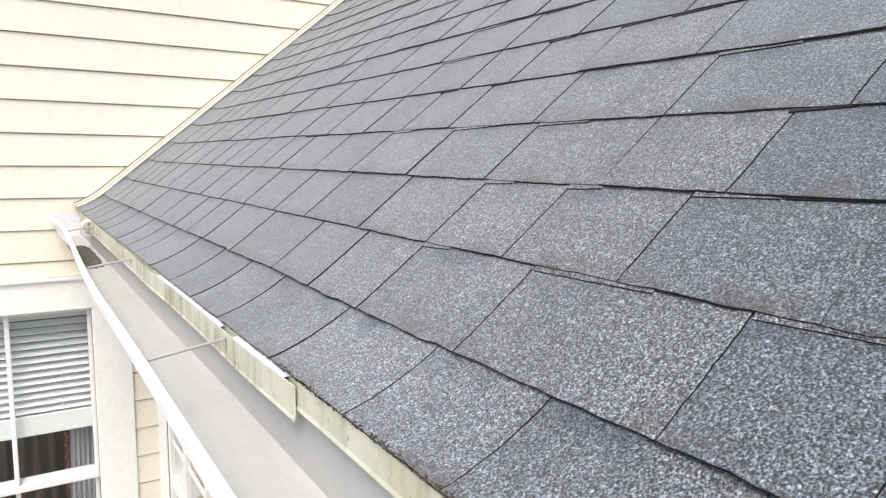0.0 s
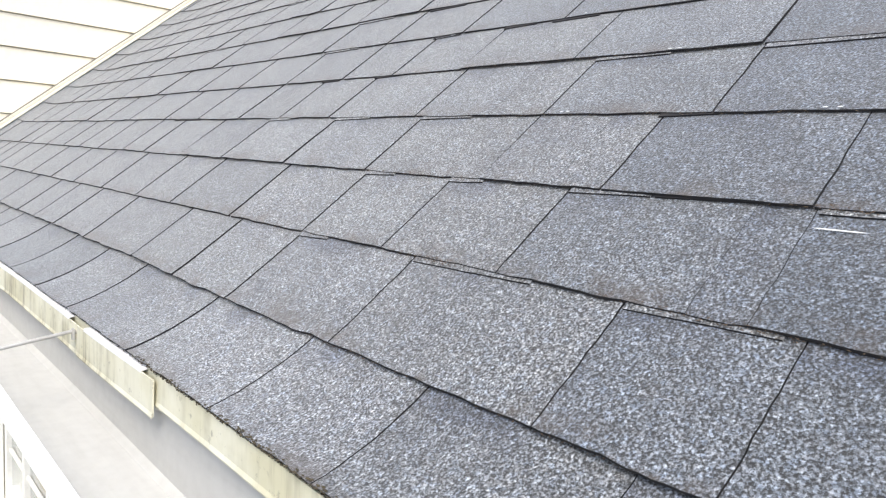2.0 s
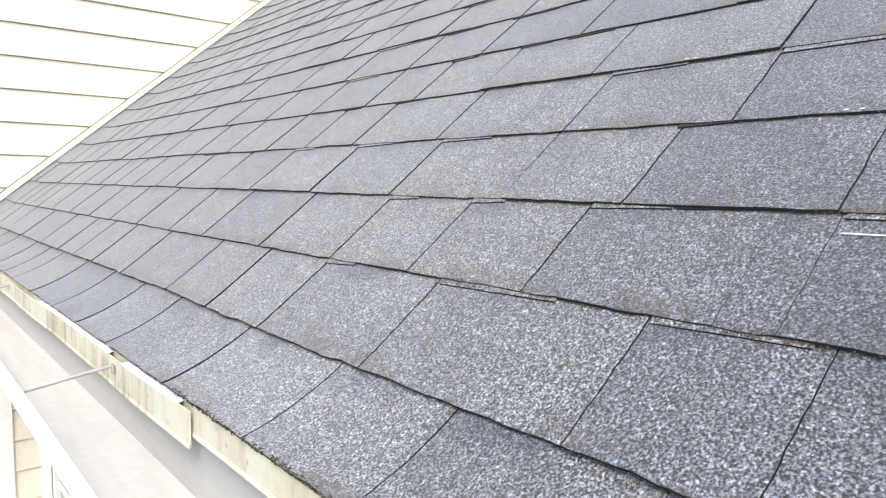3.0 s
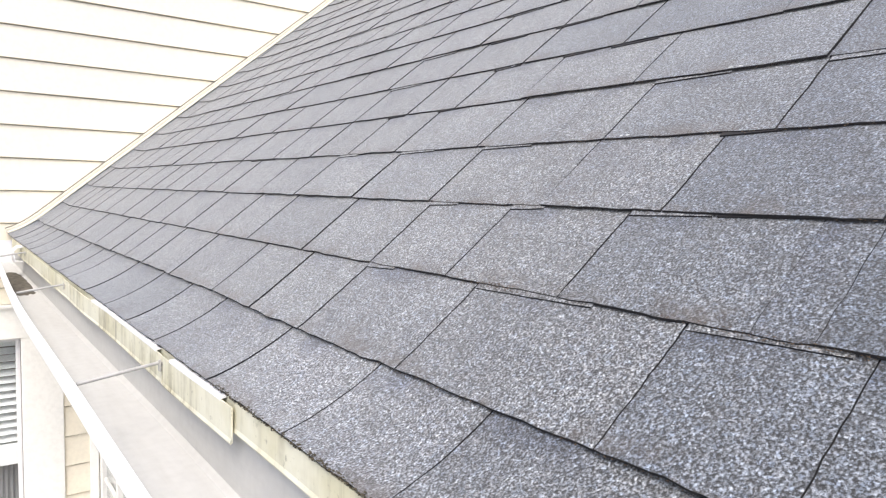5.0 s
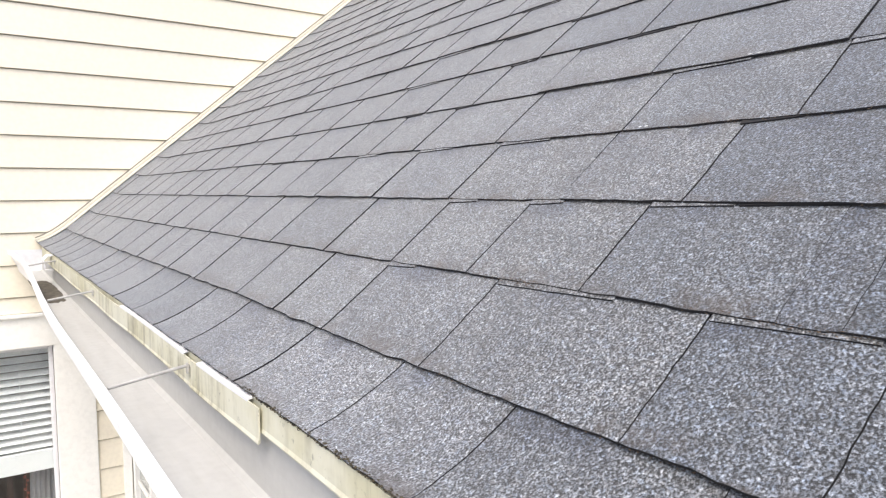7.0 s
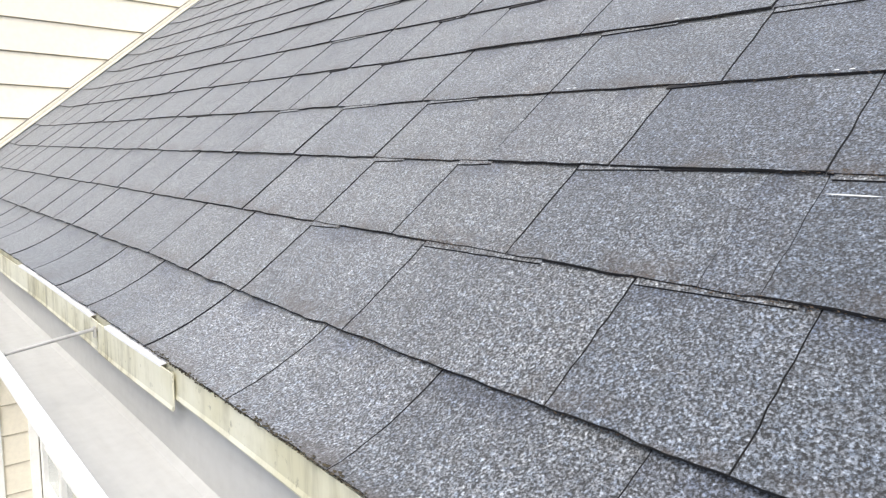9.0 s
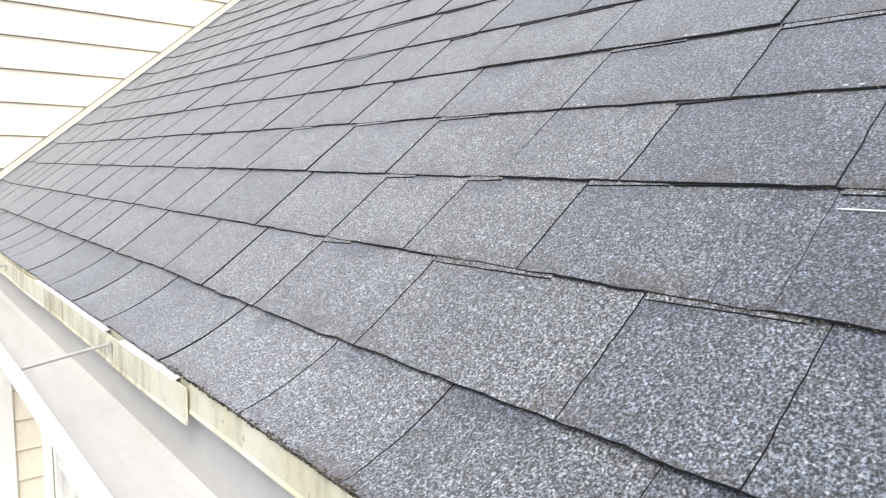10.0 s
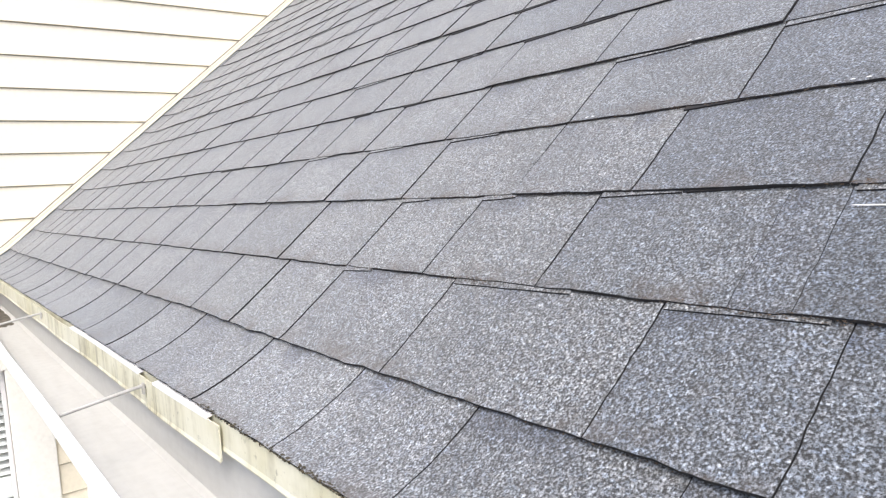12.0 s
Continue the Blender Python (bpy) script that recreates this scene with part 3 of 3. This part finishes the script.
# wet leaves round the outlet, and the small kick-out at the wall
bm = bmesh.new()
bmesh.ops.create_grid(bm, x_segments=14, y_segments=34, size=0.5)
for v in bm.verts:
    fx, fy = v.co.x * 2, v.co.y * 2
    fall = max(0.0, 1 - fx * fx) * max(0.0, 1 - fy * fy)
    v.co = Vector((-0.046 + fx * 0.046, 2.86 + fy * 0.46, 2.8865 + 0.013 * max(0.0, fall ** 0.8 * (0.9 + 0.4 * noise.noise((fx * 3, fy * 7, 2))) - 0.12)))
tagged(part("leaf_debris", bm, M_LEAF, smooth=True), "dark wet leaf litter clogging the gutter floor", "debris")
for x, y, size in ((-0.077, 0.722, 0.0034), (-0.066, 0.36, 0.0024)):
    bm = bmesh.new()
    bmesh.ops.create_icosphere(bm, subdivisions=2, radius=size)
    for v in bm.verts:
        v.co = Vector((v.co.x * 0.7, v.co.y * 1.3, v.co.z * 0.22)) * (1 + 0.35 * noise.noise(v.co * 300 + Vector((x, y, 0)) * 9))
    crumb = tagged(part("leaf_crumb", bm, M_LEAF, smooth=True), "small dark leaf crumb on the gutter floor", "debris", "leaf crumbs in the gutter")
    crumb.location = (x, y, 2.8895)
bm = sweep([(-0.004, 2.955), (-0.040, 2.960), (-0.047, 3.004), (-0.030, 3.022), (0.004, 3.026), (0.004, 3.022), (-0.028, 3.018), (-0.043, 3.002), (-0.036, 2.964), (-0.004, 2.959)], stations(3.02, 3.10, 0.02))
tagged(part("kickout_flashing", bm, M_RIM), "small white bent flashing at the end of the eave", "flashing", kind="structure")

# ---- shingles ----
JOINTS = {
    1: [-0.225, 0.003, 0.213, 0.473, 0.775, 0.988, 1.213, 1.468, 1.750, 1.937, 2.161, 2.490, 2.751, 2.980, 3.190],
    2: [-0.286, -0.127, 0.174, 0.444, 0.645, 0.856, 1.158, 1.421, 1.629, 1.823, 2.097, 2.447, 2.807],
    3: [-0.241, 0.035, 0.243, 0.442, 0.691, 0.971, 1.178, 1.434, 1.695, 1.945, 2.217, 2.52, 2.791],
    4: [-0.238, -0.011, 0.189, 0.451, 0.716, 0.989, 1.224, 1.473, 1.645, 1.88, 2.088, 2.287, 2.514],
    5: [-0.073, 0.182, 0.470, 0.745, 0.950, 1.149, 1.394, 1.634, 1.947, 2.204],
    6: [-0.070, 0.225, 0.487, 0.691, 0.878, 1.131, 1.398, 1.678, 2.023, 2.406],
    7: [0.345, 0.611, 0.868, 1.150, 1.452, 1.843, 2.159],
}
# butt joints between whole shingles, closed tight
TIGHT = {1: [0.582], 3: [-0.188], 4: [0.061], 5: [0.292]}
# where the lower ply of the course above peeps out: course, from, to
PLIES = [(2, -0.27, -0.13), (2, -0.015, 0.171), (2, 0.37, 0.444), (3, -0.074, 0.032), (3, 0.179, 0.243), (3, 0.37, 0.44), (3, -0.40, -0.245), (5, 0.058, 0.182), (5, -0.30, -0.075), (4, 0.33, 0.449), (4, 0.60, 0.715), (4, 0.90, 0.988)]
rng = random.Random(11)


def tab_bm(bm, k, y0, y1, gap0, gap1, lift, uv):
    v0 = (k - 1) * COURSE if k > 1 else -0.0135
    v1 = k * COURSE + 0.022
    nv = 12 if k <= 2 else 9 if k == 3 else 6 if k <= 5 else 2
    nu = 14 if k <= 4 else 7 if k <= 8 else 5
    ply = 0.0042 if k <= 3 else 0.0034
    top, low = [], []
    for i in range(nu + 1):
        f = i / nu
        col_t, col_b = [], []
        for j in range(nv + 1):
            g = j / nv
            a, b = y0 + gap0, y1 - gap1
            y = a + (b - a) * f
            v = v0 + (v1 - v0) * g
            if i in (0, nu):
                joint = y0 if i == 0 else y1
                y += 0.0016 * noise.noise((v * 40, joint * 9, k)) + 0.0012 * noise.noise((v * 170, joint * 9, k)) + 0.0004 * noise.noise((v * 150, y * 50, k))
            if j == 0:
                v += 0.0024 * noise.noise((y * 26, k * 3.7, 1)) + 0.0022 * noise.noise((y * 4, k * 1.9, 7)) + 0.0014 * noise.noise((y * 90, k * 3.7, 1))
            if k == 2:
                # the second row rides higher along the far end
                v += (0.0075 * min(1.0, max(0.0, (y - 0.4) / 0.5)) - 0.0025) * (1 - g)
            s = (v - (k - 1) * COURSE) / COURSE
            h = -0.003 + 0.0032 * (1 - s) + (lift + 0.0024 * max(0.0, noise.noise((y * 9, k * 5.3, 2)))) * max(0.0, 1 - 0.9 * s)
            if k >= 4:
                h += 0.0005 * max(0.0, 1 - s)
            if k == 2:
                h += 0.002 * max(0.0, 1 - s)
            col_t.append(bm.verts.new(on_roof(v, y, h)))
            col_b.append(bm.verts.new(on_roof(v, y, h - (ply if k > 1 else 0.008))))
        top.append(col_t)
        low.append(col_b)
    def face(vs, us, cut=0):
        fc = bm.faces.new(vs)
        fc.material_index = cut
        for loop, (p, q) in zip(fc.loops, us):
            loop[uv].uv = (p, q)
    for i in range(nu):
        for j in range(nv):
            us = [(i / nu, j / nv), ((i + 1) / nu, j / nv), ((i + 1) / nu, (j + 1) / nv), (i / nu, (j + 1) / nv)]
            # y runs away from the viewer, v to the right: this order faces up
            face((top[i][j], top[i][j + 1], top[i + 1][j + 1], top[i + 1][j]), [us[0], us[3], us[2], us[1]])
        face((top[i][0], top[i + 1][0], low[i + 1][0], low[i][0]), [(i / nu, 0.0), ((i + 1) / nu, 0.0), ((i + 1) / nu, 0.0), (i / nu, 0.0)], 1)
    for j in range(nv):
        us = [(0.0, j / nv), (0.0, (j + 1) / nv)]
        face((top[0][j], low[0][j], low[0][j + 1], top[0][j + 1]), [us[0], us[0], us[1], us[1]], 1)
        face((top[nu][j], top[nu][j + 1], low[nu][j + 1], low[nu][j]), [us[0], us[1], us[1], us[0]], 1)


def strip_bm(k, y0, y1, drop=0.0085):
    """The ragged lower ply that shows under a butt edge, at the top of course k."""
    bm = bmesh.new()
    v0, v1 = k * COURSE - drop, k * COURSE + 0.02
    rings = []
    for y in stations(y0, y1, 0.03):
        v = v0 + 0.0012 * noise.noise((y * 30, k, 4)) + 0.0045 * (y1 - y) / (y1 - y0)
        rings.append([bm.verts.new(on_roof(v, y, -0.0035)), bm.verts.new(on_roof(v, y, -0.0005)), bm.verts.new(on_roof(v1, y, -0.0008)), bm.verts.new(on_roof(v1, y, -0.004))])
    for a, b in zip(rings, rings[1:]):
        for i in range(4):
            bm.faces.new((a[i], a[(i + 1) % 4], b[(i + 1) % 4], b[i])).material_index = 1 if i == 0 else 0
    bm.faces.new(rings[0])
    bm.faces.new(list(reversed(rings[-1])))
    bmesh.ops.recalc_face_normals(bm, faces=bm.faces)
    uv = bm.loops.layers.uv.new("tab")
    for f in bm.faces:
        for loop in f.loops:
            loop[uv].uv = (0.5, 0.5)
    return bm


def joint_wear(y):
    """Joints stand wider open towards the sheltered end by the wall, and tighter at the other."""
    return -0.0008 if y < -0.2 else -0.0003 if y < -0.1 else 0.0 if y < 0.25 else 0.0008 if y < 0.6 else 0.0017 if y < 1.0 else 0.0028 if y < 2.0 else 0.0042


# tab blend tones, partly light and shade put into colour: course, from, to, tone
TONE_AND_SHADE = [(1, 0.0, 0.5, 1.20), (1, 0.5, 1.0, 1.10), (1, -0.9, 0.0, 0.92), (1, 1.0, 1.45, 0.88), (2, 0.17, 0.66, 1.10), (2, -0.12, 0.17, 0.97), (2, -0.29, -0.12, 0.76), (2, -0.9, -0.29, 0.70), (3, -0.9, -0.24, 0.56), (3, -0.24, 0.03, 0.80), (3, 0.2, 0.7, 1.06),
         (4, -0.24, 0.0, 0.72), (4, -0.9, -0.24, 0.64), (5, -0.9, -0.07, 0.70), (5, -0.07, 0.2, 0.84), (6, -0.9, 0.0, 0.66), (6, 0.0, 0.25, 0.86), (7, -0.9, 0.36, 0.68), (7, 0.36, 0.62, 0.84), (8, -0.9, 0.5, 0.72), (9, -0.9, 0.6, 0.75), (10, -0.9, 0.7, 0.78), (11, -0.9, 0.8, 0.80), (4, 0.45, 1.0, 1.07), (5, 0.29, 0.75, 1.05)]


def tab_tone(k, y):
    for course, a, b, tone in TONE_AND_SHADE:
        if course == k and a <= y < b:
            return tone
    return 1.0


field = bmesh.new()
field_uv = field.loops.layers.uv.new("tab")
SINGLE_COURSES = 13
for k in range(1, COURSES + 1):
    joints = sorted(JOINTS.get(k, [rng.uniform(0.0, 0.2)]) + TIGHT.get(k, [])) if k in JOINTS else [rng.uniform(-0.1, 0.1)]
    joints = sorted(set(joints))
    while joints[0] > ROOF_NEAR + 0.3:
        joints.insert(0, joints[0] - rng.choice((0.17, 0.21, 0.25, 0.29)) - rng.uniform(0, 0.02))
    joints[0] = ROOF_NEAR
    while joints[-1] < ROOF_FAR - 0.32:
        joints.append(joints[-1] + rng.choice((0.18, 0.21, 0.25, 0.29)) + rng.uniform(0, 0.02))
    joints.append(ROOF_FAR + rng.uniform(-0.02, 0.01))
    tight = TIGHT.get(k, [])
    for y0, y1 in zip(joints, joints[1:]):
        g0 = 0.0002 if y0 in tight else rng.uniform(0.0012, 0.0016) + joint_wear(y0)
        g1 = 0.0002 if y1 in tight else rng.uniform(0.0012, 0.0016) + joint_wear(y1)
        lift = rng.choice((0.0006, 0.0009, 0.0012, 0.0017)) if k < 4 else rng.choice((0.0, 0.0003, 0.0006, 0.0019))
        if k <= SINGLE_COURSES:
            bm = bmesh.new()
            uv = bm.loops.layers.uv.new("tab")
            tab_bm(bm, k, y0, y1, g0, g1, lift, uv)
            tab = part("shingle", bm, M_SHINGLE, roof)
            tab.data.materials.append(M_MAT_EDGE)
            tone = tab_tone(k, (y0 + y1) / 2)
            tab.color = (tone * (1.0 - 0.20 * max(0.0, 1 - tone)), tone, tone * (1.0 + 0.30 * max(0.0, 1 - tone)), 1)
        else:
            tab_bm(field, k, y0, y1, g0, g1, lift, field_uv)
        if k > 5 and k <= SINGLE_COURSES and y0 > -0.5 and rng.random() < 0.35:
            part("lower_ply", strip_bm(k, y1 - rng.uniform(0.3, 0.6) * (y1 - y0), y1), M_SHINGLE, roof).data.materials.append(M_MAT_EDGE)
upper = part("upper_shingles", field, M_SHINGLE_FAR, roof, "rows of grey shingles high on the slope")
upper["kind"] = "stuff"
upper.data.materials.append(M_MAT_EDGE)
for k, y0, y1 in PLIES:
    part("lower_ply", strip_bm(k, y0, y1), M_SHINGLE, roof).data.materials.append(M_MAT_EDGE)

# black strips coloured as the shaded gaps where the upper ply is notched back
for k, y0, y1 in [(4, -0.08, -0.005), (7, 0.50, 0.63), (7, 0.73, 0.855), (5, 0.67, 0.75), (5, 0.89, 0.96), (6, 0.27, 0.37), (6, 0.41, 0.49), (6, 0.62, 0.70), (3, -0.19, -0.08), (4, 1.38, 1.55), (8, 0.82, 0.93)]:
    part("lower_ply", strip_bm(k, y0, y1, 0.004 if k < 4 else 0.0062 if k < 6 else 0.008), M_MAT_EDGE, roof, "black strip painted as the shaded gap under a butt")

# ragged moss along the eave edge
bm = bmesh.new()
for i in range(4200):
    y = -0.7 + 4.1 * rng.random() ** 2.2
    r = rng.uniform(0.0006, 0.0018) * (1.0 if y < 0.45 else 0.5)
    p = on_roof(-0.0130 + rng.uniform(-0.003, 0.004), y, rng.uniform(-0.006, 0.0035))
    tips = [bm.verts.new(p + Vector(o) * r * rng.uniform(0.6, 1.3)) for o in ((1, 0, 0), (0, 2, 0), (-1, 0, 0), (0, -2, 0), (0, 0, 0.8), (0, 0, -0.8))]
    for a, b in ((0, 1), (1, 2), (2, 3), (3, 0)):
        bm.faces.new((tips[a], tips[b], tips[4]))
        bm.faces.new((tips[b], tips[a], tips[5]))
moss = part("eave_moss", bm, M_MOSS, roof, "dark moss crumbs along the shingle edge")
moss["kind"] = "stuff"

# brown grit and needle scraps caught under the butt edges
bm = bmesh.new()
for k, a, b, count in ((1, -0.25, 0.0, 70), (1, 0.0, 0.25, 90), (1, 0.5, 1.2, 60), (2, -0.35, -0.1, 150), (2, 0.08, 0.20, 120), (2, 0.2, 0.7, 90), (3, -0.35, -0.2, 110), (3, 0.0, 0.5, 110), (4, -0.3, 0.3, 120), (5, 0.0, 0.6, 80)):
    for i in range(count):
        y = a + (b - a) * min(1.0, max(0.0, rng.gauss(0.5, 0.26)))
        p = on_roof(k * COURSE + rng.uniform(-0.005, 0.0035), y, rng.uniform(0.0004, 0.0022))
        r, turn = rng.uniform(0.0004, 0.0011), rng.uniform(-0.6, 0.6)
        long = Vector((math.sin(turn) * COS, math.cos(turn), math.sin(turn) * SIN)) * r * rng.choice((1.0, 1.3, 1.7, 2.6))
        side = Vector((COS, -math.sin(turn), SIN)) * r * 0.6
        tips = [bm.verts.new(p + o) for o in (long, side, -long, -side, Vector((-SIN, 0, COS)) * r * 0.7)]
        for i0, i1 in ((0, 1), (1, 2), (2, 3), (3, 0)):
            bm.faces.new((tips[i0], tips[i1], tips[4]))
        bm.faces.new((tips[3], tips[2], tips[1], tips[0]))
bmesh.ops.recalc_face_normals(bm, faces=bm.faces)
grit = part("butt_grit", bm, M_GRIT, roof, "brown grit caught under the shingle edges")
grit["kind"] = "stuff"

# a pale scuff and a few pale lichen flecks on the shingles
def fleck(name, v, y, lv, ly, h, label=""):
    bm = bmesh.new()
    rim = []
    n = 9
    for i in range(n):
        a = 2 * math.pi * i / n
        r = 1 + 0.35 * noise.noise((a * 2, y * 50, v * 50))
        rim.append(bm.verts.new(on_roof(v + lv * r * math.cos(a), y + ly * r * math.sin(a), h)))
    top = bm.verts.new(on_roof(v, y, h + 0.0008))
    for i in range(n):
        bm.faces.new((rim[i], rim[(i + 1) % n], top))
    bmesh.ops.recalc_face_normals(bm, faces=bm.faces)
    part(name, bm, M_FLECK, roof, label)


fleck("scuff", 0.428, -0.268, 0.0010, 0.021, 0.0004, "pale scratch on a dark shingle")
for k, y in ((5, 0.046), (5, 0.06), (4, -0.21), (4, -0.195), (4, 0.139), (4, 0.15), (6, 0.3)):
    fleck("lichen_fleck", k * COURSE + 0.003, y, 0.0011, rng.uniform(0.002, 0.005), 0.0030)
